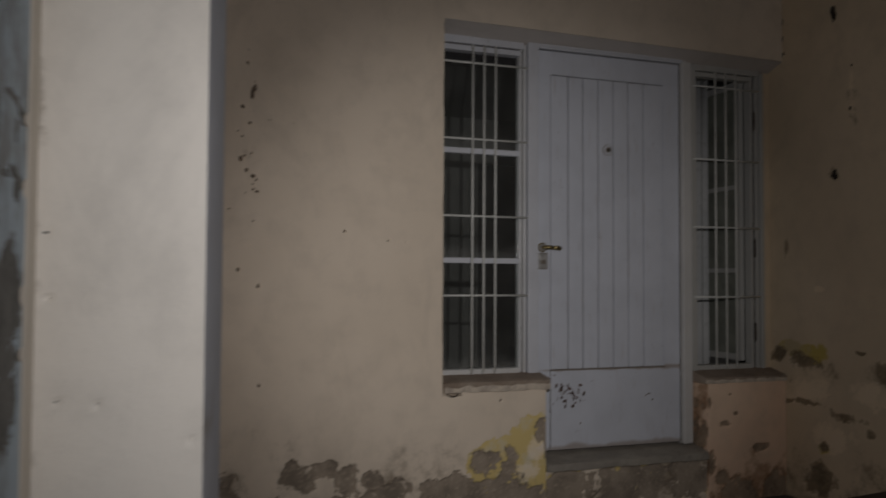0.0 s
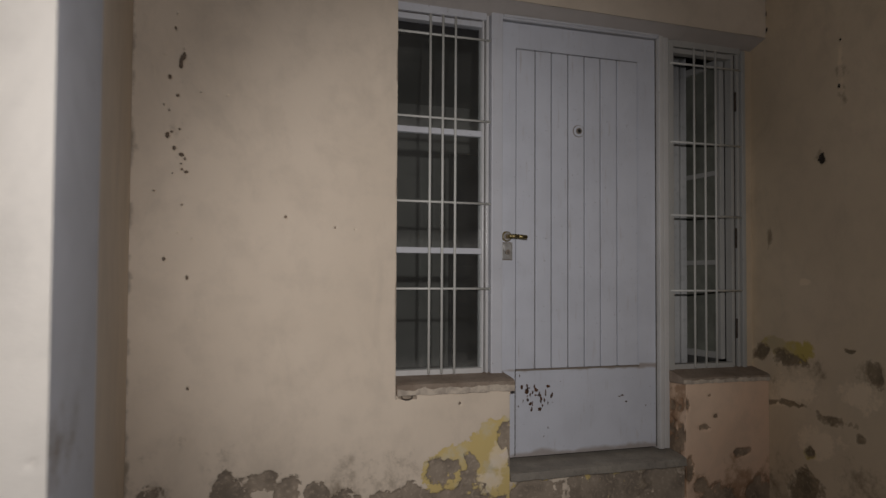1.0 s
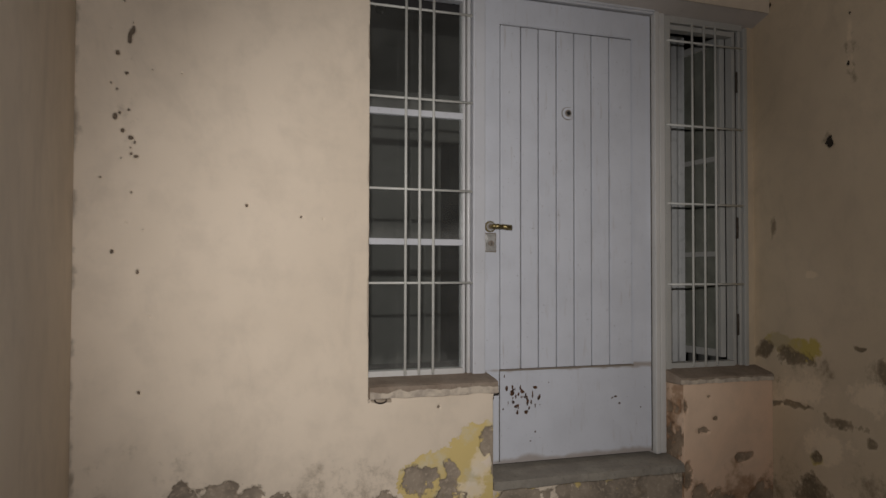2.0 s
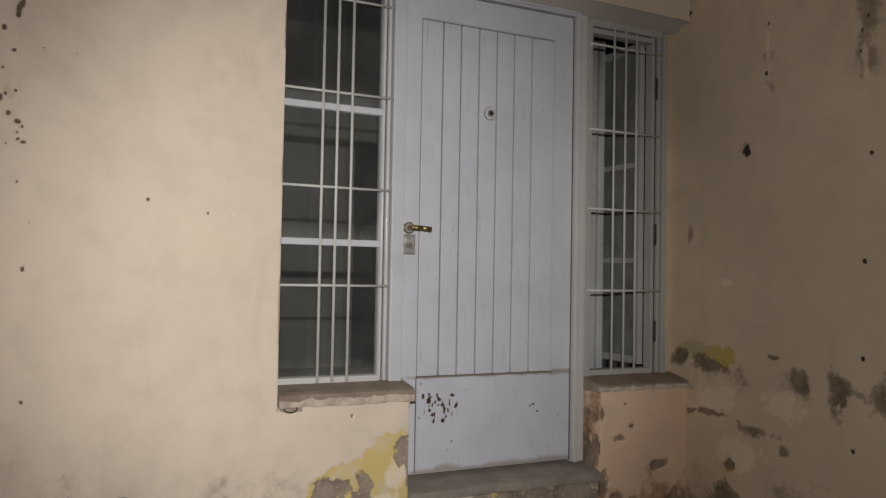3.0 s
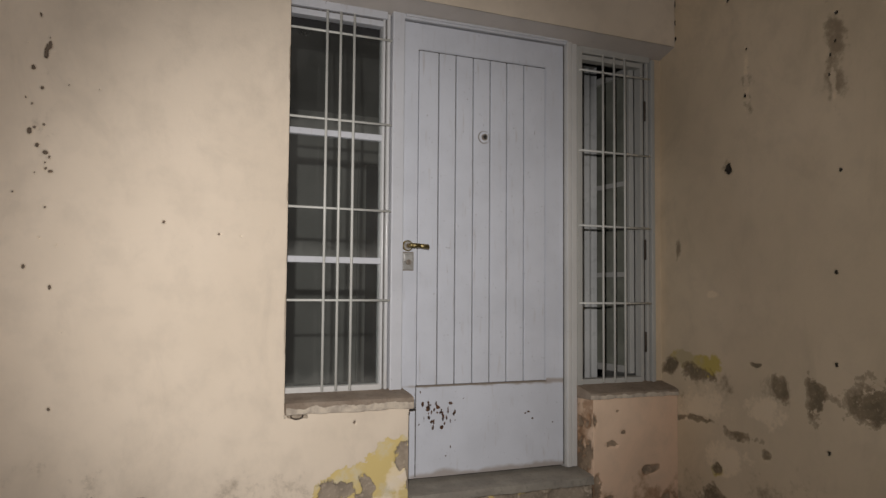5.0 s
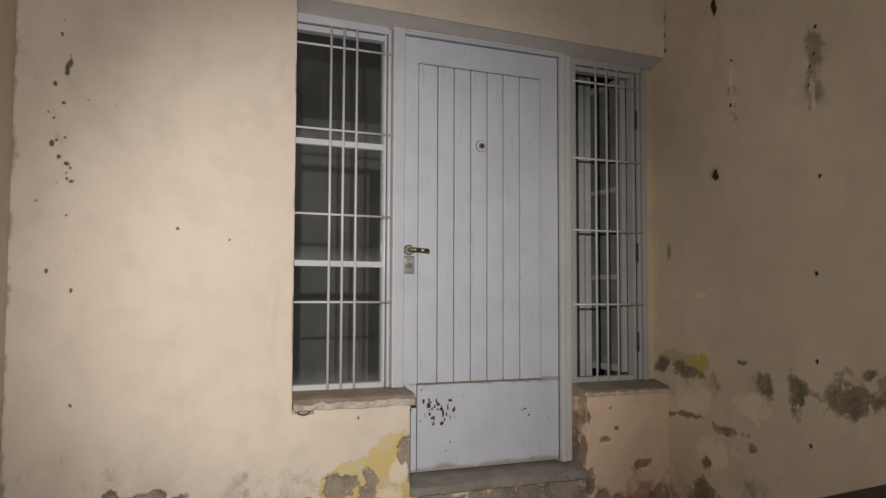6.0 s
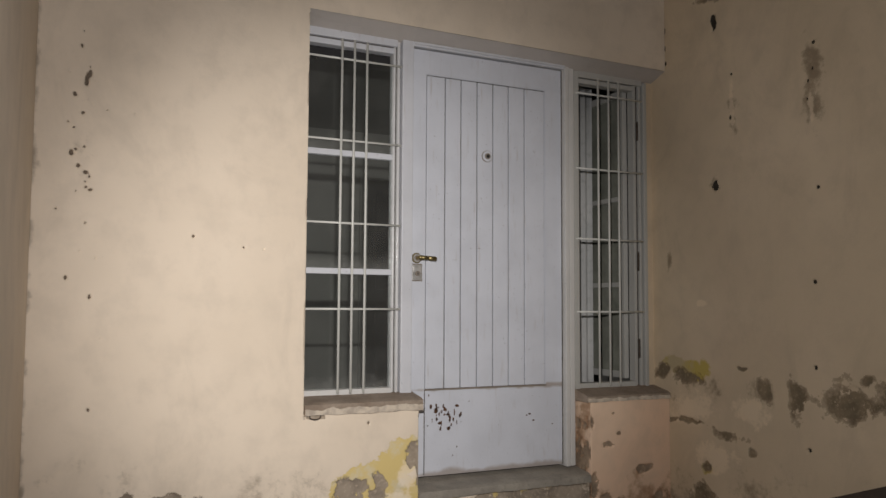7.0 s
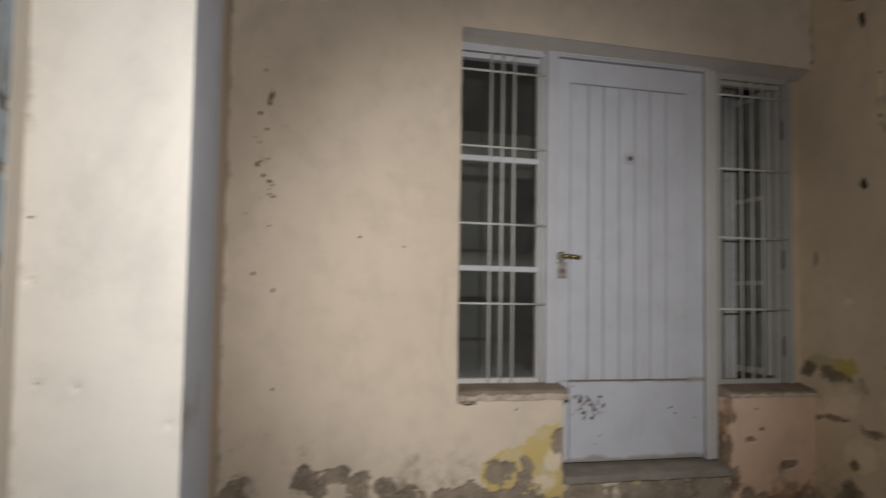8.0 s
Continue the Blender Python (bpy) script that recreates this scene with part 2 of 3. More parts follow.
def rod(a, b, r, n=10, bm=None, r2=None):
    own = bm or bmesh.new()
    a, b = Vector(a), Vector(b)
    m = Matrix.Translation((a + b) / 2) @ (b - a).to_track_quat("Z", "Y").to_matrix().to_4x4()
    bmesh.ops.create_cone(own, cap_ends=True, segments=n, radius1=r, radius2=r if r2 is None else r2, depth=(b - a).length, matrix=m)
    return own


# ---- weathered render: sheets of fine mesh over a solid core ----
LAT = np.random.RandomState(7).rand(128, 128)


def lattice(u, v):
    i, j = np.floor(u).astype(int), np.floor(v).astype(int)
    f, g = u - i, v - j
    f, g = f * f * (3 - 2 * f), g * g * (3 - 2 * g)
    a, b = LAT[i % 128, j % 128], LAT[(i + 1) % 128, j % 128]
    c, d = LAT[i % 128, (j + 1) % 128], LAT[(i + 1) % 128, (j + 1) % 128]
    return (a * (1 - f) + b * f) * (1 - g) + (c * (1 - f) + d * f) * g


def fbm(u, v, scale, octaves=4):
    out, amp, total = 0, 1.0, 0.0
    for k in range(octaves):
        out = out + amp * lattice(u * scale * 2 ** k + 17.3 * k + 31, v * scale * 2 ** k + 5.1 * k + 57)
        total, amp = total + amp, amp * 0.55
    return out / total - 0.5


def spots(u, v, blobs, wobble=1.5, scale=13, lift=0.08, warp=0.07):
    """Above zero inside the blobs (middle u, v, half widths), with an uneven outline."""
    best = np.full(u.shape, -1.0)
    uu, vv = u + warp * fbm(u, v, 8), v + warp * fbm(v + 9, u + 4, 8)
    for cu, cv, ru, rv in blobs:
        best = np.maximum(best, 1 - np.hypot((uu - cu) / ru, (vv - cv) / rv))
    return np.clip(best - lift + wobble * fbm(u, v, scale, 5), -1, 1)


def sheet(origin, du, dv, nrm, size, step, layers, dent=0.005, left=True, right=(-9.0, 9.0)):
    """Vertices, faces and layer values of one weathered face, flat towards its rims but for a joint: left off, or right only between two heights. layers: name -> function of the world's along-wall and height coordinates."""
    nu, nv = max(2, int(size[0] / step)), max(2, int(size[1] / step))
    a, b = np.meshgrid(np.linspace(0, size[0], nu + 1), np.linspace(0, size[1], nv + 1), indexing="ij")
    p = np.array(origin)[None, None] + a[..., None] * np.array(du) + b[..., None] * np.array(dv)
    along = p[..., 0] if abs(nrm[1]) > 0.5 else p[..., 1]
    got = {k: f(along, p[..., 2]) for k, f in layers.items()}
    far = np.where((p[..., 2] > right[0]) & (p[..., 2] < right[1]), size[0] - a, 9.0)
    rim = np.minimum(np.minimum(a if left else 9.0, far), np.minimum(b, size[1] - b))
    fade = np.clip(rim / 0.012, 0, 1)
    sink = dent * np.clip(got.get("bare", np.full(a.shape, -1.0)) / 0.12, 0, 1) + 0.012 * np.clip(got.get("pit", np.full(a.shape, -1.0)) / 0.3, 0, 1)
    sink = sink + 0.004 * fbm(along, p[..., 2], 2.2, 3)
    p = p - (fade * np.maximum(sink, -0.002))[..., None] * np.array(nrm)
    idx = np.arange((nu + 1) * (nv + 1)).reshape(nu + 1, nv + 1)
    f = np.stack([idx[:-1, :-1], idx[1:, :-1], idx[1:, 1:], idx[:-1, 1:]], -1).reshape(-1, 4)
    if np.dot(np.cross(du, dv), nrm) < 0:
        f = f[:, ::-1]
    return p.reshape(-1, 3), f, {k: x.ravel() for k, x in got.items()}


def chipped(verts, edges):
    """Wears the upright edges at (x, side, top) back a little, as plaster corners are; side: which way the solid lies."""
    for x0, side, top in edges:
        on = (np.abs(verts[:, 0] - x0) < 1e-4) & (np.abs(verts[:, 1]) < 1e-4) & (verts[:, 2] < top)
        z = verts[on, 2]
        worn = 0.0015 + 0.03 * np.clip(fbm(z * 0 + 3.3, z, 9, 5) - 0.06, 0, 1)
        verts[on, 0] += side * worn
        verts[on, 1] += 0.7 * worn


def weathered(name, material, sheets, cores, parent=None, edges=()):
    verts, faces, values, n = [], [], {k: [] for k in ("bare", "old", "stain", "pit", "pale")}, 0
    for p, f, got in sheets:
        verts.append(p)
        faces.append(f + n)
        for k in values:
            values[k].append(got.get(k, np.full(len(p), -1.0)))
        n += len(p)
    bm = bmesh.new()
    for c in cores:
        box(*c, bm=bm)
    me0 = bpy.data.meshes.new("core")
    bm.to_mesh(me0)
    bm.free()
    core = np.array([v.co[:] for v in me0.vertices]).reshape(-1, 3)
    verts.append(core)
    fl = np.concatenate(faces).tolist() + [[i + n for i in q.vertices] for q in me0.polygons]
    for k in values:
        values[k].append(np.full(len(core), -1.0))
    bpy.data.meshes.remove(me0)
    me = bpy.data.meshes.new(name)
    allv = np.concatenate(verts)
    chipped(allv, edges)
    me.from_pydata(allv.tolist(), [], fl)
    for k, x in values.items():
        me.attributes.new(k, "FLOAT", "POINT").data.foreach_set("value", np.concatenate(x).astype(np.float32))
    me.materials.append(material)
    me.polygons.foreach_set("use_smooth", [True] * (len(fl) - 6 * len(cores)) + [False] * (6 * len(cores)))
    me.update()
    ob = new(name, me)
    ob.parent = parent
    return ob


def setting(ob, label, category):
    return tagged(ob, label, category, "", "structure")


# ---- facade ----
FRONT_BARE = [(-1.51, 0.22, 0.08, 0.08), (-1.09, 0.31, 0.11, 0.05), (-1.20, 0.26, 0.07, 0.06), (-0.99, 0.26, 0.055, 0.085), (-0.86, 0.25, 0.05, 0.03), (-0.74, 0.19, 0.09, 0.06), (-0.56, 0.20, 0.09, 0.055),
              (-0.47, 0.18, 0.11, 0.08), (-0.34, 0.27, 0.07, 0.075), (-0.285, 0.30, 0.05, 0.05), (-0.20, 0.315, 0.032, 0.06), (-0.225, 0.26, 0.05, 0.04), (-0.035, 0.42, 0.035, 0.045), (-0.008, 0.33, 0.024, 0.13),
              (-0.9, 0.05, 0.9, 0.13), (-0.495, 0.612, 0.045, 0.020), (-0.25, 0.10, 0.4, 0.12)]
FRONT_OLD = [(-0.35 + 0.047 * k, 0.30 + 0.018 * k, 0.085, 0.085) for k in range(8)] + [(-0.12, 0.22, 0.22, 0.15), (-0.30, 0.20, 0.12, 0.10)]
SPECK = random.Random(11)
FRONT_PITS = [(SPECK.gauss(-1.425, 0.035), SPECK.uniform(1.25, 2.12), SPECK.uniform(0.002, 0.004), SPECK.uniform(0.002, 0.005)) for _ in range(16)]
FRONT_PITS += [(SPECK.uniform(-1.5, -0.1), SPECK.uniform(0.5, 2.3), 0.003, 0.003) for _ in range(7)]
FRONT_PITS += [(-1.410, 1.927, 0.008, 0.028), (-1.398, 1.955, 0.006, 0.016), (-1.45, 1.87, 0.007, 0.011), (-1.43, 2.06, 0.007, 0.012), (-1.455, 1.645, 0.009, 0.012),
              (-1.43, 1.60, 0.008, 0.009), (-1.405, 1.575, 0.012, 0.008), (-1.39, 1.56, 0.005, 0.007), (-1.44, 1.66, 0.006, 0.006), (-1.41, 1.67, 0.006, 0.006),
              (-1.40, 1.52, 0.007, 0.007), (-1.385, 1.51, 0.009, 0.006), (-1.46, 1.174, 0.007, 0.010), (-1.366, 0.68, 0.007, 0.008), (-1.375, 1.10, 0.006, 0.010),
              (-1.47, 1.76, 0.005, 0.006), (-1.45, 1.74, 0.005, 0.006), (-1.40, 1.38, 0.005, 0.006), (-1.50, 1.43, 0.005, 0.005), (-1.0, 1.35, 0.006, 0.008),
              (-0.80, 1.31, 0.005, 0.006), (-0.25, 0.57, 0.005, 0.008), (-1.42, 1.80, 0.006, 0.006)]


def front_stain_and_corner(u, v):
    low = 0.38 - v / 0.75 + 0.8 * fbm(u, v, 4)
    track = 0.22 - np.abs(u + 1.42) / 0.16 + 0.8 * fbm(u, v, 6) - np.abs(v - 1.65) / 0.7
    # darker, uneven line down the left corner
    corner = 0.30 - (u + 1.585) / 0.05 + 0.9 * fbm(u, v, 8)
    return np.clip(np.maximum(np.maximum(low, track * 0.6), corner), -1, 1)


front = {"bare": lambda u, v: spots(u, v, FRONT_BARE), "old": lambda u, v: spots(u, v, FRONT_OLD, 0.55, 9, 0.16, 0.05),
         "pit": lambda u, v: spots(u, v, FRONT_PITS, 1.3, 70, 0.08, 0.006), "stain": front_stain_and_corner,
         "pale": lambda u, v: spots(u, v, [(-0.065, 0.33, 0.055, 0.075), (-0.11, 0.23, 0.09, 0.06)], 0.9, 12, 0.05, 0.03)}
S = 0.008
IN = 0.024
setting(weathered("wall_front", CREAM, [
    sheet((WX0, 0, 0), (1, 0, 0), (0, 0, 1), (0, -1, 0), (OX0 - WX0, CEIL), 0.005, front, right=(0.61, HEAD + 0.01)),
    sheet((OX0, 0, 0), (1, 0, 0), (0, 0, 1), (0, -1, 0), (BLOCK_L - OX0, 0.622), 0.005, front, left=False),
    sheet((OX0, 0, HEAD), (1, 0, SAG), (0, 0, 1), (0, -1, 0), (WX1 - OX0, CEIL - HEAD), 0.012, front, left=False),
    sheet((OX0, 0, 0.622), (0, 1, 0), (0, 0, 1), (1, 0, 0), (WALL_T, HEAD - 0.622), 0.006, {}),
    sheet((BLOCK_L, 0, 0), (0, 1, 0), (0, 0, 1), (1, 0, 0), (WALL_T, 0.622), 0.006, {}),
], [(WX0 - 0.1, OX0 - IN, IN, WALL_T, 0, CEIL), (OX0 - IN, BLOCK_L - IN, IN, WALL_T, 0, 0.61), (OX0 - IN, WX1, IN, WALL_T, HEAD + IN, CEIL)],
    edges=[(OX0, -1, HEAD - 0.02), (BLOCK_L, -1, 0.60)]),
    "cream painted plaster wall, peeling and damp along its base", "wall")
setting(weathered("soffit", SOFFIT, [sheet((OX0, 0.002, HEAD - 0.001), (1, 0, SAG), (0, 0.94, -0.341), (0, -0.341, -0.94), (WX1 - OX0, 0.155), 0.02, {"stain": lambda u, v: 0.05 + fbm(u, v, 5)})],
                  [(OX0 + 0.01, WX1, 0.02, DOOR_Y + 0.06, HEAD + 0.004, HEAD + 0.011)]),
        "off-white painted underside of the lintel above the entrance", "lintel")

PINK_BARE = [(1.03, 0.39, 0.045, 0.018), (1.12, 0.03, 0.18, 0.10), (1.24, 0.26, 0.06, 0.02), (0.93, 0.20, 0.035, 0.08), (1.05, 0.55, 0.012, 0.008),
             (1.10, 0.45, 0.018, 0.012), (1.35, 0.04, 0.1, 0.10), (0.925, 0.50, 0.015, 0.05), (1.0, 0.12, 0.05, 0.05)]
pink = {"bare": lambda u, v: spots(u, v, PINK_BARE, 1.0, 11), "stain": lambda u, v: np.clip(0.55 - v / 0.42 + 1.6 * fbm(u, v, 7, 5), -1, 1)}
reveal = {"bare": lambda u, v: np.clip(0.10 - np.maximum(0, v - 0.48) * 5 - 0.5 * (u < 0.02) + 1.9 * fbm(u + 3, v, 11, 5), -1, 1),
          "stain": lambda u, v: 0.25 + 1.4 * fbm(u, v, 9)}
setting(weathered("wall_under_window", PINK, [
    sheet((BLOCK_R, 0, 0), (1, 0, 0), (0, 0, 1), (0, -1, 0), (WX1 - BLOCK_R, 0.612), S, pink),
    sheet((BLOCK_R, 0, 0), (0, 1, 0), (0, 0, 1), (-1, 0, 0), (WALL_T, 0.612), S, reveal, 0.008),
], [(BLOCK_R + IN, WX1, IN, WALL_T, 0, 0.60)], edges=[(BLOCK_R, 1, 0.60)]), "pinkish plaster low wall, crumbling to bare cement at its edge", "wall")

STEP_BARE = [(0.1, 0.12, 0.2, 0.12), (0.45, 0.10, 0.3, 0.12), (0.8, 0.14, 0.16, 0.14)]
setting(weathered("step_riser", CREAM, [sheet((BLOCK_L, 0.012, 0), (1, 0, 0), (0, 0, 1), (0, -1, 0), (BLOCK_R - BLOCK_L, 0.222), S,
        {"bare": lambda u, v: spots(u, v, STEP_BARE, 1.6, 10), "old": lambda u, v: 0.9 * fbm(u, v, 8), "stain": lambda u, v: 0.3 + fbm(u, v, 6)})],
        [(BLOCK_L, BLOCK_R, 0.024, WALL_T, 0, 0.20)]), "crumbling yellowed plaster riser below the door step", "riser")

# right side wall
RIGHT_BARE = [(-0.81, 0.685, 0.05, 0.085), (-1.05, 0.69, 0.16, 0.105), (-1.154, 0.787, 0.03, 0.030), (-0.563, 0.415, 0.035, 0.025), (-0.26, 0.30, 0.03, 0.04),
              (-0.40, 0.47, 0.10, 0.03), (-0.15, 0.495, 0.16, 0.016), (-0.64, 0.69, 0.05, 0.06), (-0.12, 0.72, 0.13, 0.05), (0.04, 0.74, 0.05, 0.04),
              (-0.50, 0.80, 0.03, 0.012), (-1.9, 0.5, 0.3, 0.2), (-0.22, 0.12, 0.10, 0.09), (-0.36, 2.62, 0.16, 0.04)]
RIGHT_OLD = [(-0.04, 0.775, 0.11, 0.045), (-0.22, 0.775, 0.12, 0.045), (-0.13, 0.75, 0.16, 0.05), (-0.26, 0.29, 0.04, 0.045)]
RIGHT_PITS = [(-0.345, 1.672, 0.028, 0.025), (-0.944, 1.589, 0.012, 0.010), (-0.917, 1.187, 0.010, 0.011), (-0.91, 0.822, 0.010, 0.010), (-0.867, 0.472, 0.012, 0.011),
              (-0.355, 2.49, 0.022, 0.045), (-0.45, 1.99, 0.008, 0.012), (-0.465, 2.20, 0.007, 0.008), (-0.94, 2.22, 0.011, 0.013), (-0.905, 2.06, 0.008, 0.011),
              (-0.90, 1.98, 0.008, 0.012), (-0.93, 2.11, 0.006, 0.008), (0.0, 2.55, 0.006, 0.02), (0.0, 2.45, 0.006, 0.02), (0.0, 2.37, 0.012, 0.014), (-0.02, 1.35, 0.004, 0.012)]


RIGHT_PALE = [(-0.15, 0.58, 0.20, 0.10), (-0.32, 0.36, 0.18, 0.10), (-0.55, 0.60, 0.12, 0.08), (-0.465, 2.05, 0.022, 0.17), (-0.92, 1.95, 0.02, 0.10), (-0.25, 1.095, 0.05, 0.018)]


def right_stain(u, v):
    low = 0.40 - v / 0.55 + 0.9 * fbm(u, v, 4)
    rust = spots(u, v, [(-0.46, 2.02, 0.035, 0.13), (-0.93, 2.10, 0.06, 0.26), (-0.345, 1.70, 0.035, 0.06), (-0.16, 0.70, 0.20, 0.08), (-0.64, 0.68, 0.10, 0.07),
                        (-0.02, 1.3, 0.02, 0.10)], 1.6, 12) * 0.55
    return np.clip(np.maximum(low, rust), -1, 1)


right = {"bare": lambda u, v: spots(u, v, RIGHT_BARE), "old": lambda u, v: spots(u, v, RIGHT_OLD, 1.0, 9),
         "pit": lambda u, v: spots(u, v, RIGHT_PITS, 1.3, 50, 0.08, 0.006), "stain": right_stain,
         "pale": lambda u, v: spots(u, v, RIGHT_PALE, 1.0, 14, 0.08, 0.02)}
setting(weathered("wall_right", TAN, [sheet((WX1, -2.0, 0), (0, 1, 0), (0, 0, 1), (-1, 0, 0), (2.12, CEIL), 0.006, right),
                                      sheet((WX1, -4.6, 0), (0, 1, 0), (0, 0, 1), (-1, 0, 0), (2.6, CEIL), 0.05, {"stain": right_stain})],
                  [(WX1 + IN, WX1 + 0.25, -4.6, WALL_T, 0, CEIL)]), "tan plaster side wall with pits, rust runs and flaking patches", "wall")

# left side: return wall, grey painted pier with a cream face, blue passage wall
P0, P1, P2 = (WX0, 0.0), (-1.66, -1.49), (-1.722, -1.81)


def slanted(name, material, a, b, back, layers, lead=0.0):
    d = np.array([b[0] - a[0], b[1] - a[1], 0.0])
    ln = float(np.linalg.norm(d))
    d = d / ln
    nrm = np.array([-d[1], d[0], 0.0])
    nrm = nrm if nrm[0] > 0 else -nrm
    o = np.array([a[0], a[1], 0.0]) + lead * nrm
    sh = sheet(o, d, (0, 0, 1), nrm, (ln, CEIL), 0.012, layers)
    ob = weathered(name, material, [sh], [])
    bm = bmesh.new()
    bm.from_mesh(ob.data)
    q = [o - 0.010 * nrm, o + ln * d - 0.010 * nrm]
    vs = [bm.verts.new((x, y, z)) for z in (0, CEIL) for x, y in ((q[0][0], q[0][1]), (q[1][0], q[1][1]), (back, q[1][1]), (back, q[0][1]))]
    for i in range(4):
        bm.faces.new((vs[i], vs[(i + 1) % 4], vs[4 + (i + 1) % 4], vs[4 + i]))
    bm.to_mesh(ob.data)
    bm.free()
    return ob


setting(slanted("wall_left", CREAM, P0, P1, -2.03, {"stain": lambda u, v: np.clip(0.25 - v / 0.8 + 0.8 * fbm(u, v, 4), -1, 1)}),
        "beige plaster return wall beside the entrance", "wall")
setting(slanted("pier_side", PIER_SIDE, P1, P2, -2.03, {"stain": lambda u, v: np.clip(0.3 - np.abs(v - 0.8) / 0.3 + 1.2 * fbm(u, v, 5), -1, 1) * 0.6}, 0.008),
        "blue-grey painted side of the pier", "pier")
PIER_PITS = [(-1.937, 0.76, 0.004, 0.006), (-1.915, 0.883, 0.004, 0.005), (-1.735, 1.61, 0.003, 0.006), (-1.735, 0.80, 0.004, 0.008), (-1.99, 0.89, 0.006, 0.005),
             (-2.01, 1.09, 0.008, 0.004), (-2.015, 1.22, 0.006, 0.004)]
# the stain layer here darkens the face unevenly towards its left edge
setting(weathered("pier_front", PIER, [sheet((-2.045, P2[1] - 0.012, 0), (1, 0, 0), (0, 0, 1), (0, -1, 0), (2.045 + P2[0] + 0.008, CEIL), S,
        {"pit": lambda u, v: spots(u, v, PIER_PITS, 0.8, 80, 0.08, 0.0), "stain": lambda u, v: np.clip(0.2 - (u + 2.03) / 0.05 + fbm(u, v, 9), -1, 1) * 0.7})],
        [(-2.2, P2[0] + 0.006, P2[1] - 0.003, P2[1] + 0.03, 0, CEIL)]), "smooth cream painted face of the pier", "pier")
BLUE_BARE = [(-2.12, 1.09, 0.17, 0.10), (-2.15, 1.03, 0.12, 0.06), (-2.13, 0.92, 0.12, 0.085), (-1.89, 0.81, 0.04, 0.045), (-2.06, 1.27, 0.04, 0.016), (-2.08, 1.37, 0.03, 0.02),
             (-2.0, 1.415, 0.25, 0.011), (-2.0, 1.295, 0.25, 0.014), (-2.0, 1.098, 0.25, 0.013), (-2.0, 0.990, 0.25, 0.013), (-2.4, 0.6, 0.3, 0.3), (-2.5, 1.3, 0.25, 0.2)]
setting(weathered("wall_passage", BLUE, [sheet((-2.035, -4.6, 0), (0, 1, 0), (0, 0, 1), (1, 0, 0), (4.6 + P2[1], CEIL), 0.010,
        {"bare": lambda u, v: spots(u, v, BLUE_BARE, 0.5, 12, 0.05, 0.03), "stain": lambda u, v: np.clip(0.1 + fbm(u, v, 5), -1, 1)})],
        [(-2.3, -2.047, -4.6, P2[1], 0, CEIL)]), "blue-grey painted passage wall, flaking to dark render along its courses", "wall")

setting(finish("paint_return", box(-2.06, -2.031, -1.955, P2[1] - 0.011, 0, CEIL, 0.002), PIER_STRIP), "narrow cream painted strip where the pier meets the passage wall", "trim")

# closing surfaces, unseen and added; dark so that little light bounces back
setting(finish("wall_back", box(-2.3, WX1 + 0.25, -4.8, -4.6, 0, CEIL), LOW_BOUNCE), "unseen dark wall added to close the yard", "wall")
setting(finish("ground", box(-2.4, 2.4, -4.8, 0.3, -0.15, 0.0), CONCRETE), "unseen concrete yard floor, kept dark to bounce little light", "ground")
setting(finish("ceiling", box(-2.3, WX1 + 0.25, -4.8, 0.3, CEIL, CEIL + 0.15), LOW_BOUNCE), "unseen dark ceiling added over the yard", "ceiling")


# ---- sills and step ----
def slab(name, x0, x1, y0, y1, zb, zf, t, material, seed, lip=None):
    """A worn cement slab that slopes to the front; the lower part of its uneven lip may carry a crust of wall paint."""
    n = int((x1 - x0) / 0.006)
    x = np.linspace(x0, x1, n + 1)
    w = [fbm(x + 7.7 * k + seed, x * 0 + 0.37 * seed + k, 9 + 5 * k, 5) for k in range(4)]
    w[2] = 0.5 * w[2] + 0.8 * fbm(x + 3.1, x * 0 + seed, 42, 3)
    bm = bmesh.new()
    rows = []
    for i in range(n + 1):
        cut = t * (0.50 + 0.45 * w[2][i]) if lip else 0.5 * t
        cut = min(max(cut, 0.012), t - 0.004)
        rows.append([bm.verts.new(c) for c in ((x[i], y1, zb), (x[i], y0 + 0.020, zf + 0.012 * w[0][i]), (x[i], y0 + 0.012 * w[1][i], zf - 0.007),
                                               (x[i], y0 + 0.010 * w[1][i] - 0.001, zf - cut), (x[i], y0 + 0.012 * w[3][i] - 0.002, zf - t + 0.008 * w[3][i]), (x[i], y1, zf - t))])
    for a, b in zip(rows, rows[1:]):
        for k in range(6):
            bm.faces.new((a[k], a[(k + 1) % 6], b[(k + 1) % 6], b[k])).material_index = int(lip is not None and k in (3, 4))
    bm.faces.new(rows[0][::-1])
    bm.faces.new(rows[-1])
    bmesh.ops.recalc_face_normals(bm, faces=bm.faces)
    ob = finish(name, bm, material)
    if lip:
        ob.data.materials.append(lip)
    return ob


setting(slab("sill_1", OX0 + 0.001, 0.004, -0.012, 0.135, 0.690, 0.668, 0.050, CEMENT, 1, LIP), "rough brown-grey cement window sill with a chipped lip", "sill")
setting(slab("sill_2", BLOCK_R - 0.02, WX1 - 0.001, -0.010, 0.135, 0.672, 0.642, 0.034, CEMENT, 2, LIP), "rough brown-grey cement window sill, dusty", "sill")
setting(slab("door_step", BLOCK_L + 0.001, BLOCK_R - 0.001, -0.006, 0.20, 0.292, 0.262, 0.040, STEP, 3), "worn grey cement door step", "step")


# ---- door ----
door = setting(new("door_1"), "closed pale grey metal door with vertical boards and rust chips", "door")
DY = DOOR_Y
bm = box(-0.061, -0.006, DY - 0.025, DY + 0.05, 0.286, 2.335, 0.004)
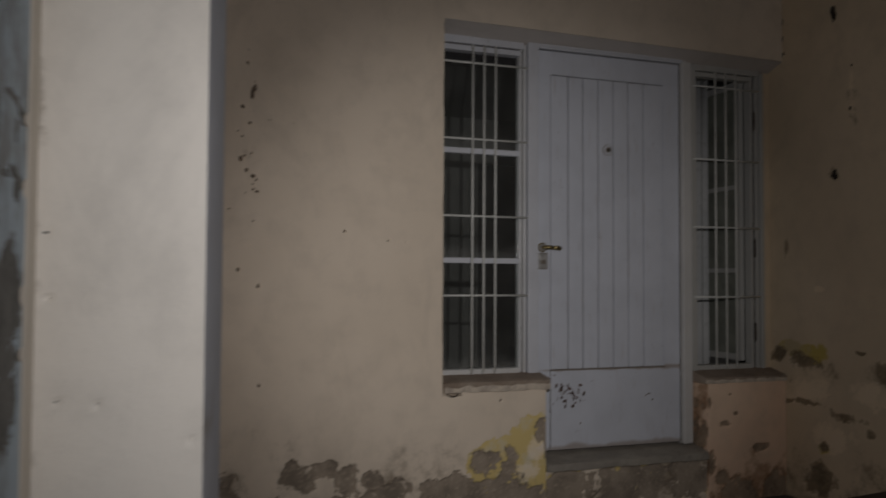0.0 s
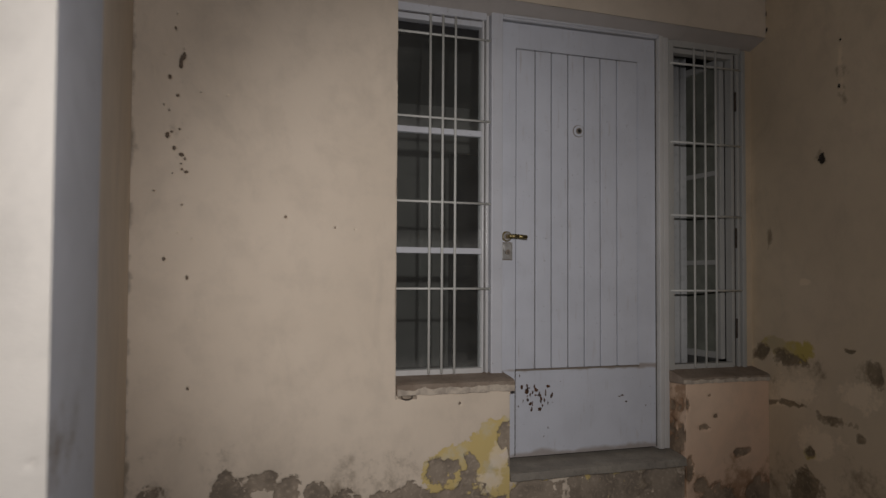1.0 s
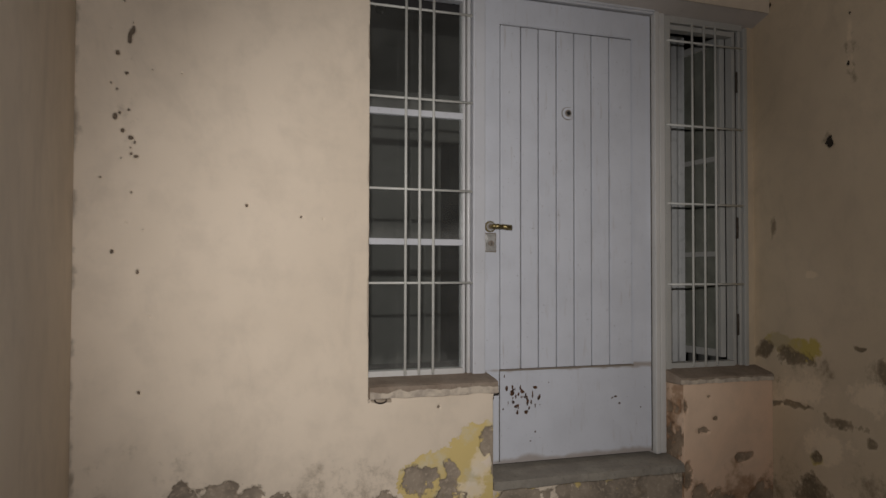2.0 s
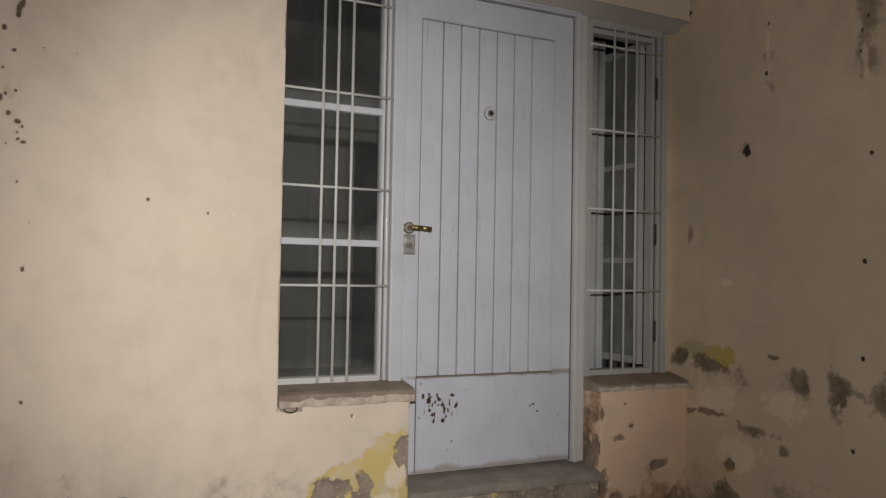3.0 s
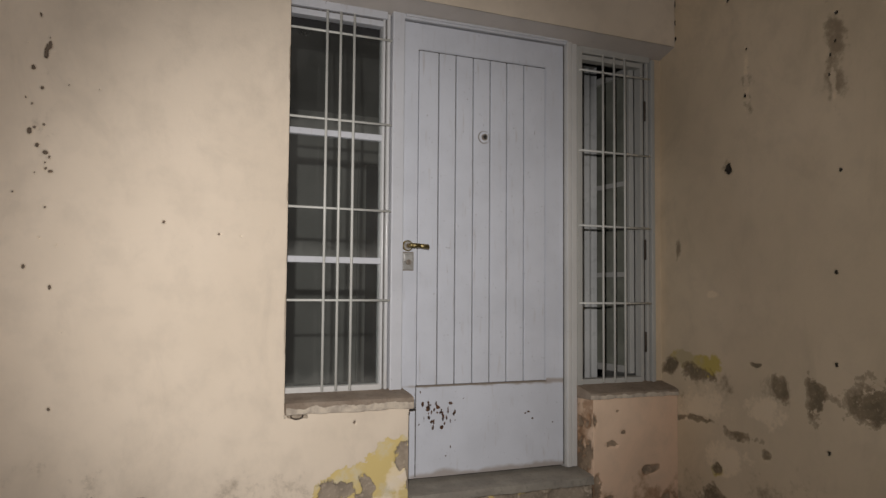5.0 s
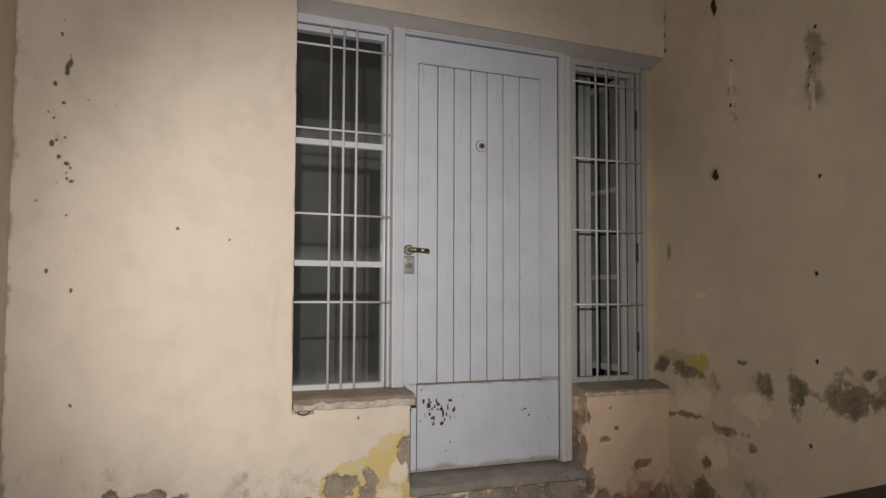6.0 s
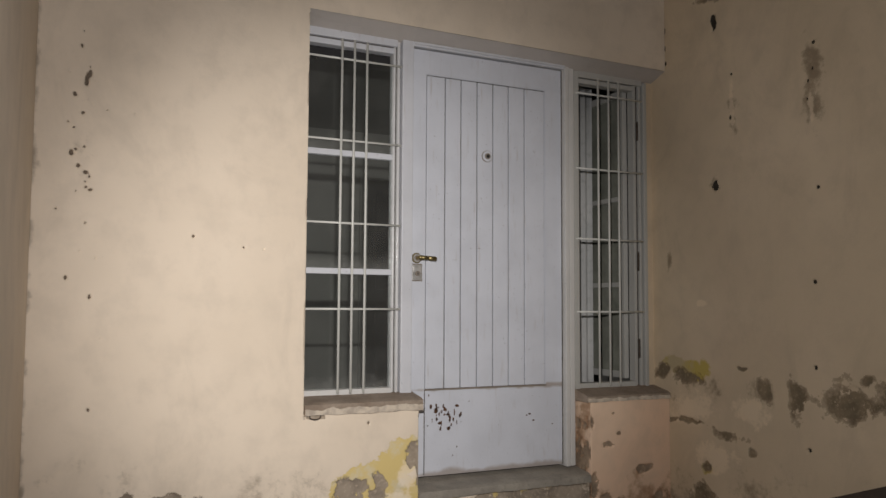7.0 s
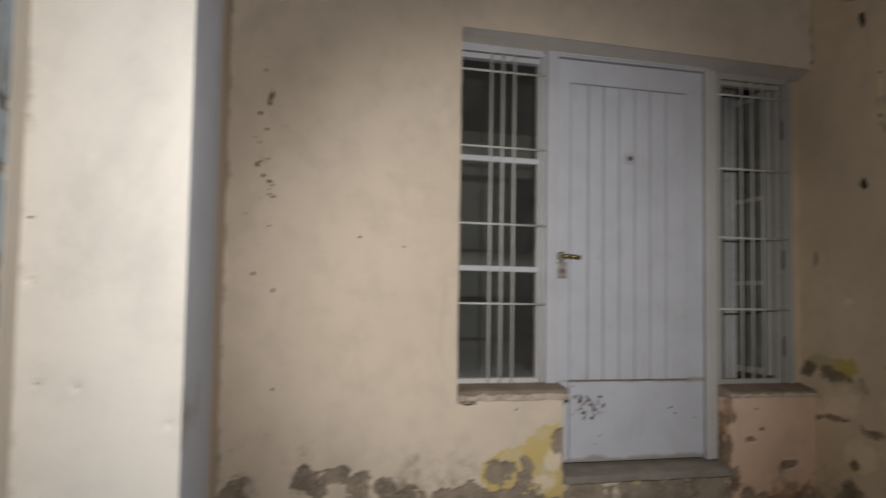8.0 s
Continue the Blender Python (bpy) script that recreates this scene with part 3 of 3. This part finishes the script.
box(-0.006, 0.838, DY - 0.022, DY + 0.05, 2.292, 2.328, 0.004, bm)
part("door_frame", bm, FRAME_PAINT, door)
bm = box(0.838, 0.862, DY - 0.028, DY + 0.05, 0.286, 2.318, 0.004)
box(0.868, 0.898, DY - 0.020, DY + 0.05, 0.286, 2.312, 0.005, bm)
part("door_jamb", bm, WORN_PAINT, door, "dirty grey-white jamb")
bm = box(-0.004, 0.836, DY - 0.034, DY - 0.023, 2.300, 2.311, 0.003)
part("stop_bead", bm, FRAME_PAINT, door)
# dark strips just behind the gaps: their shade and dirt as colour
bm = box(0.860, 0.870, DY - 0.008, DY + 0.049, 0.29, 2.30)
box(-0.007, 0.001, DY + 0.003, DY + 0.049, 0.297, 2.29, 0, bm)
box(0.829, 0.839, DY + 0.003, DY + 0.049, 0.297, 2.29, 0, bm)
part("frame_rebate", bm, GRIME_SHADE, door, "dirt and painted-in shade in the rebates of the frame")

DOOR_CHIPS = [(SPECK.uniform(0.09, 0.80), SPECK.uniform(0.33, 0.67), SPECK.uniform(0.0015, 0.003), SPECK.uniform(0.002, 0.004)) for _ in range(10)]
DOOR_CHIPS += [(SPECK.gauss(0.165, 0.045), SPECK.gauss(0.568, 0.027), SPECK.uniform(0.003, 0.0065), SPECK.uniform(0.005, 0.012)) for _ in range(34)]
DOOR_CHIPS += [(0.13, 0.59, 0.009, 0.012), (0.205, 0.55, 0.006, 0.014), (0.24, 0.61, 0.011, 0.006), (0.022, 0.585, 0.010, 0.020), (0.04, 0.58, 0.005, 0.018),
              (0.64, 0.55, 0.008, 0.004), (0.66, 0.52, 0.006, 0.005), (0.62, 0.545, 0.005, 0.003), (0.745, 1.275, 0.008, 0.004), (0.09, 1.13, 0.004, 0.014), (0.105, 1.115, 0.004, 0.012)]


def door_stain(u, v):
    low = 0.65 - np.abs(v - 0.30) / 0.04 + 1.2 * fbm(u, v, 9)
    rail = 0.50 - np.abs(v - 0.69) / 0.022 + 1.4 * fbm(u, v, 16)
    return np.clip(np.maximum(low, rail), -1, 1)


skin = {"bare": lambda u, v: spots(u, v, DOOR_CHIPS, 1.9, 75, 0.05, 0.012), "stain": door_stain}
PX0, PX1, PZ0, PZ1 = 0.070, 0.735, 0.690, 2.172
leaf = weathered("door_leaf", DOOR_PAINT, [
    sheet((0.0, DY, 0.297), (1, 0, 0), (0, 0, 1), (0, -1, 0), (0.068, PZ0 - 0.297), S, skin, 0.0012),
    sheet((0.0725, DY, 0.297), (1, 0, 0), (0, 0, 1), (0, -1, 0), (0.830 - 0.0725, PZ0 - 0.297), 0.003, skin, 0.0012),
    sheet((0.0, DY, PZ0), (1, 0, 0), (0, 0, 1), (0, -1, 0), (PX0, PZ1 - PZ0), 0.012, skin, 0.0012),
    sheet((PX1, DY, PZ0), (1, 0, 0), (0, 0, 1), (0, -1, 0), (0.830 - PX1, PZ1 - PZ0), 0.012, skin, 0.0012),
    sheet((0.0, DY, PZ1), (1, 0, 0), (0, 0, 1), (0, -1, 0), (0.830, 2.286 - PZ1), 0.012, skin, 0.0012)],
    [(0.0, 0.830, DY + 0.014, DY + 0.04, 0.297, 2.286)], door)
GROOVES = [PX0, 0.172, 0.257, 0.345, 0.433, 0.521, 0.613, PX1]
for a, b in zip(GROOVES, GROOVES[1:]):
    lo_gap, hi_gap = (0.0055 if a == PX0 else 0.0032), (0.0055 if b == PX1 else 0.0032)
    bm = box(a + lo_gap, b - hi_gap, DY + 0.0015, DY + 0.02, PZ0 + 0.004, PZ1 - 0.006, 0.0025)
    part("board", bm, BOARD_PAINT, leaf)
# backing coloured dark for the joints' dirt and shade together
part("groove_backing", box(PX0, PX1, DY + 0.012, DY + 0.0138, 0.30, PZ1), GRIME_SHADE, leaf, "grime and painted-in shade in the joints between boards")
# dark brown rail: its dirt, with the shadow line there painted in
bm = box(PX0 + 0.002, PX1 - 0.0, DY - 0.006, DY + 0.01, PZ0 - 0.004, PZ0 + 0.003, 0.0015)
part("drip_rail", bm, DARK_PAINT, leaf)

handle = part("rosette", rod((0.024, DY - 0.007, 1.298), (0.024, DY + 0.004, 1.298), 0.024, 32), BRASS, door, "worn brass rosette")
part("rosette_face", rod((0.024, DY - 0.0095, 1.298), (0.024, DY - 0.006, 1.298), 0.0185, 28), STEEL, handle, "worn pale metal face")
part("rosette_socket", rod((0.025, DY - 0.011, 1.298), (0.025, DY - 0.009, 1.298), 0.0125, 24), DARK_PAINT, handle)
bm = rod((0.026, DY - 0.055, 1.298), (0.026, DY - 0.009, 1.298), 0.0085, 14)
bmesh.ops.create_uvsphere(bm, u_segments=14, v_segments=8, radius=0.0105, matrix=Matrix.Translation((0.022, DY - 0.051, 1.298)))
rod((0.022, DY - 0.051, 1.298), (0.060, DY - 0.054, 1.297), 0.0105, 14, bm, 0.0095)
rod((0.060, DY - 0.054, 1.297), (0.101, DY - 0.050, 1.294), 0.0095, 14, bm, 0.0105)
part("lever", bm, BRASS, handle, "worn brass lever", True)
# slightly larger dark plate that outlines the lock
part("lock_bed", box(0.000, 0.054, DY - 0.0015, DY + 0.004, 1.190, 1.272, 0.0008), DARK_PAINT, door, "dark border round the lock plate")
plate = part("lock_plate", box(0.003, 0.051, DY - 0.004, DY + 0.004, 1.194, 1.268, 0.0015), STEEL, door, "dull steel lock plate, stained below its cylinder")
part("lock_cover", box(0.006, 0.048, DY - 0.010, DY - 0.003, 1.230, 1.262, 0.003), STEEL, plate, "raised cover over the cylinder")
part("lock_cylinder", rod((0.027, DY - 0.013, 1.227), (0.027, DY, 1.227), 0.012, 20), DARK_PAINT, plate)
part("keyhole", box(0.0255, 0.0285, DY - 0.0145, DY - 0.012, 1.219, 1.233), BLACK, plate)
bm = rod((0.399, DY - 0.005, 1.806), (0.399, DY + 0.01, 1.806), 0.026, 28)
peep = part("peephole", bm, BOARD_PAINT, door, "painted peephole ring with a dark lens")
part("peephole_seat", rod((0.399, DY - 0.0015, 1.806), (0.399, DY + 0.01, 1.806), 0.029, 28), DARK_PAINT, peep)
part("peephole_rim", rod((0.399, DY - 0.010, 1.806), (0.399, DY, 1.806), 0.015, 22), DARK_PAINT, peep)
part("peephole_lens", rod((0.399, DY - 0.012, 1.806), (0.399, DY, 1.806), 0.0085, 18), BLACK, peep)


# ---- windows ----
def bars(name, x0, x1, uprights, heights, z0, z1, y, label):
    g = thing(name, label, "window grille", "entrance window grilles")
    r = 0.0056
    for x in uprights:
        part("upright_bar", rod((x, y, z0), (x + 0.001, y, z1), r), BAR_PAINT, g, "", True)
    for z in heights:
        part("cross_bar", rod((x0, y + 0.009, z), (x1, y + 0.009, z), r * 0.9), BAR_PAINT, g, "", True)
        part("bar_end", rod((x1 - 0.004, y + 0.005, z), (x1 - 0.004, DY + 0.02, z), r * 0.9), BAR_PAINT, g, "", True)
        part("bar_end", rod((x0 + 0.003, y + 0.005, z), (x0 + 0.003, DY + 0.02, z), r * 0.9), BAR_PAINT, g, "", True)
    return g


win = setting(new("window_1"), "tall closed window with dusty glass and white steel frame", "window")
bm = box(OX0 + 0.001, OX0 + 0.03, DY - 0.005, DY + 0.05, 0.683, 2.305, 0.003)
box(OX0 + 0.03, -0.097, DY - 0.002, DY + 0.05, 2.246, 2.272, 0.003, bm)
box(OX0 + 0.001, -0.082, DY - 0.014, DY + 0.05, 2.278, 2.335, 0.004, bm)
part("window_frame", bm, FRAME_PAINT, win)
for x0, x1, y0 in ((-0.097, -0.087, DY - 0.002), (-0.081, -0.068, DY - 0.012)):
    part("stile", box(x0, x1, y0, DY + 0.05, 0.683, 2.302, 0.004), STILE_PAINT, win, "glossy white steel stile", True)
part("bottom_rail", box(OX0 + 0.03, -0.097, DY - 0.010, DY + 0.05, 0.683, 0.708, 0.003), WORN_PAINT, win, "dirty bottom rail")
# dark fill between the stiles, painting in the gap's shade with its dirt
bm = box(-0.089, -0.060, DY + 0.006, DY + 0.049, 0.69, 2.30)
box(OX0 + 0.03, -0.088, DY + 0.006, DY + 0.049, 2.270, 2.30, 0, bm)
part("frame_rebate", bm, GRIME_SHADE, win, "dirt and painted-in shade in the rebate of the frame")
for z in (1.760, 1.229):
    part("glazing_bar", box(OX0 + 0.03, -0.097, DY + 0.002, DY + 0.035, z - 0.013, z + 0.013, 0.003), FRAME_PAINT, win)
for z0, z1 in ((0.706, 1.217), (1.241, 1.748), (1.772, 2.200)):
    p = part("pane", box(OX0 + 0.028, -0.094, DY + 0.018, DY + 0.021, z0, z1), GLASS, win)
    p.visible_shadow = False
bars("window_grille", OX0 + 0.002, -0.068, (-0.362, -0.303, -0.243), (2.181, 1.812, 1.441, 1.061), 0.694, 2.270, 0.085,
     "cream painted steel rod grille over the closed window")

win = setting(new("window_2"), "tall window with peeling frame and its sash swung inwards", "window")
bm = box(0.900, 0.930, DY - 0.018, DY + 0.05, 0.660, 2.296, 0.003)
box(1.296, 1.314, DY + 0.002, DY + 0.05, 0.660, 2.27, 0.003, bm)
box(1.325, 1.341, DY - 0.008, DY + 0.05, 0.660, 2.275, 0.004, bm)
box(1.349, 1.372, DY - 0.018, DY + 0.05, 0.660, 2.285, 0.004, bm)
box(0.930, 1.296, DY - 0.004, DY + 0.05, 2.238, 2.262, 0.003, bm)
box(0.930, 1.345, DY - 0.014, DY + 0.05, 2.267, 2.305, 0.003, bm)
box(0.930, 1.296, DY - 0.010, DY + 0.05, 0.660, 0.690, 0.003, bm)
part("window_frame", bm, OLD_DIM_PAINT, win)
# same dark fill here: rebate shade and grime in one colour
part("frame_rebate", box(1.298, 1.373, DY + 0.008, DY + 0.049, 0.67, 2.27), GRIME_SHADE, win, "dirt and painted-in shade in the rebates of the frame")
part("jamb_filler", box(1.374, WX1 + 0.01, DY - 0.006, DY + 0.05, 0.660, 2.30, 0.004), TAN, win, "rough plaster beside the frame")
sash = part("sash", box(1.266, 1.294, DY + 0.052, DY + 0.085, 0.700, 2.255, 0.003), OLD_DIM_PAINT, win, "inward-open sash")
SY0, SY1 = DY + 0.085, DY + 0.40
bm = box(1.266, 1.294, SY1, SY1 + 0.035, 0.700, 2.255, 0.003)
for z0, z1 in ((0.700, 0.735), (1.185, 1.210), (1.650, 1.675), (2.220, 2.255)):
    box(1.268, 1.292, SY0, SY1, z0, z1, 0.003, bm)
part("sash_rails", bm, OLD_DIM_PAINT, sash)
for z0, z1 in ((0.733, 1.187), (1.208, 1.652), (1.673, 2.222)):
    p = part("pane", box(1.278, 1.281, SY0 - 0.005, SY1 + 0.005, z0, z1), SASH_GLASS, sash)
    p.visible_shadow = False
for z in (2.02, 1.32, 0.86):
    bm = rod((1.317, DY - 0.006, z - 0.05), (1.317, DY - 0.006, z + 0.05), 0.0055, 12)
    rod((1.317, DY - 0.006, z - 0.004), (1.317, DY - 0.006, z + 0.004), 0.0065, 12, bm)
    part("hinge", bm, RUST, win, "rusty butt hinge", True)
bars("window_grille", 0.912, 1.334, (1.038, 1.105, 1.169), (2.179, 1.787, 1.424, 1.052), 0.676, 2.262, 0.085,
     "cream painted steel rod grille over the open window")

# ---- room behind ----
RX0, RX1, RY1 = -1.9, 3.4, 4.30
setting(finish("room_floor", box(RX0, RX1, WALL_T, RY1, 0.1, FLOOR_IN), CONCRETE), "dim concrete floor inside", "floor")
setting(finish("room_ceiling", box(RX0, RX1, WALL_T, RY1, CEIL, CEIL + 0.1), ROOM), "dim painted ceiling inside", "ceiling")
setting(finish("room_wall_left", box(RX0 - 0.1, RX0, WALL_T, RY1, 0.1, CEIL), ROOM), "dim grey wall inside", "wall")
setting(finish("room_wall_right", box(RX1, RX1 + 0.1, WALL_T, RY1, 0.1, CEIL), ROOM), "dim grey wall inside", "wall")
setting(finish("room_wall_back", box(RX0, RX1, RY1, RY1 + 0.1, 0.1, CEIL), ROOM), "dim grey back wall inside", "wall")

# added black boards paint in the dark gaps above the panes
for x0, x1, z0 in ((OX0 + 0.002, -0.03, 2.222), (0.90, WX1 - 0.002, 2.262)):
    setting(finish("head_gap_shade", box(x0, x1, 0.215, 0.245, z0, 2.36, 0.004), DARK_OPENING), "added black strip that stands for the dark gap at the window head", "trim")

# pale cloth hung behind the open window, on a rod
cloth = thing("curtain", "pale grey cloth curtain hanging behind the open window", "curtain")
bm = bmesh.new()
cols = []
for i in range(61):
    x = 0.80 + 0.435 * i / 60
    wave = 0.012 * math.sin(i * 0.9) + 0.008 * math.sin(i * 0.37 + 1)
    cols.append([bm.verts.new((x, y + wave, z)) for y in (0.42, 0.424) for z in (0.30, 0.9, 1.6, 2.31)])
for a, b in zip(cols, cols[1:]):
    for k in (0, 1, 2):
        bm.faces.new((a[k], b[k], b[k + 1], a[k + 1]))
        bm.faces.new((a[4 + k + 1], b[4 + k + 1], b[4 + k], a[4 + k]))
    bm.faces.new((a[3], b[3], b[7], a[7]))
    bm.faces.new((a[4], b[4], b[0], a[0]))
part("cloth", bm, CLOTH, cloth, "", True)
part("curtain_rod", rod((0.74, 0.422, 2.31), (1.24, 0.422, 2.31), 0.011, 12), STEEL, cloth, "", True)

# dark inner doorway in the room's back wall; a near-black leaf paints its darkness
inner = setting(new("door_2"), "dark inner doorway in a pale frame, its darkness painted on a closed leaf", "door")
for x0, x1, z1 in ((1.29, 1.37, 2.40), (2.23, 2.31, 2.40)):
    part("door_frame", box(x0, x1, RY1 - 0.03, RY1 - 0.001, FLOOR_IN, z1, 0.004), ROOM, inner)
part("door_head", box(1.371, 2.229, RY1 - 0.03, RY1 - 0.001, 2.332, 2.40, 0.004), ROOM, inner)
leaf_in = part("door_leaf", box(1.373, 2.227, RY1 - 0.016, RY1 - 0.002, FLOOR_IN + 0.004, 2.33, 0.002), DARK_OPENING, inner)
for z0, z1 in ((0.40, 1.10), (1.24, 2.20)):
    for x0, x1 in ((1.46, 1.77), (1.83, 2.14)):
        part("door_panel", box(x0, x1, RY1 - 0.024, RY1 - 0.014, z0, z1, 0.006), DARK_OPENING, leaf_in)

# bulb holder on a cord
bulb = thing("pendant_bulb", "unlit bulb hanging on a dark cord in the room", "bulb")
part("cord", rod((-0.13, 1.25, 2.60), (-0.13, 1.25, CEIL), 0.003, 6), BLACK, bulb)
part("socket", rod((-0.13, 1.25, 2.555), (-0.13, 1.25, 2.602), 0.017, 16), BLACK, bulb, "", True)
bm = bmesh.new()
bmesh.ops.create_uvsphere(bm, u_segments=16, v_segments=10, radius=0.028, matrix=Matrix.Translation((-0.13, 1.25, 2.545)))
part("glass_bulb", bm, BLACK, bulb, "dark glass bulb", True)

# dark ramp side that climbs along the right wall
ramp_side = thing("ramp_board", "dark brown sloping board along the foot of the tan wall", "board")
bm = bmesh.new()
line = lambda y: 0.295 + 0.38 * (-0.972 - y)
pts = [(-0.25, 0.0), (-3.2, 0.0), (-3.2, line(-3.2)), (-0.25, line(-0.25))]
lo, hi = [bm.verts.new((1.372, y, z)) for y, z in pts], [bm.verts.new((1.404, y, z)) for y, z in pts]
bm.faces.new(lo)
bm.faces.new(hi[::-1])
for k in range(4):
    bm.faces.new((lo[k], hi[k], hi[(k + 1) % 4], lo[(k + 1) % 4]))
bmesh.ops.recalc_face_normals(bm, faces=bm.faces)
part("plank", bm, DARKWOOD, ramp_side)

# bent wire loop left in the plaster under the closed window's sill
loop = thing("wire_loop", "bent rusty wire loop stuck in the plaster under the sill", "wire")
bm = bmesh.new()
ring = [Vector((-0.490 + 0.024 * math.cos(a), -0.006, 0.612 + 0.013 * math.sin(a))) for a in [math.pi * (0.9 + 1.25 * k / 10) for k in range(11)]]
for a, b in zip(ring, ring[1:]):
    rod(a, b, 0.003, 6, bm)
part("wire", bm, DARKWOOD, loop, "", True)
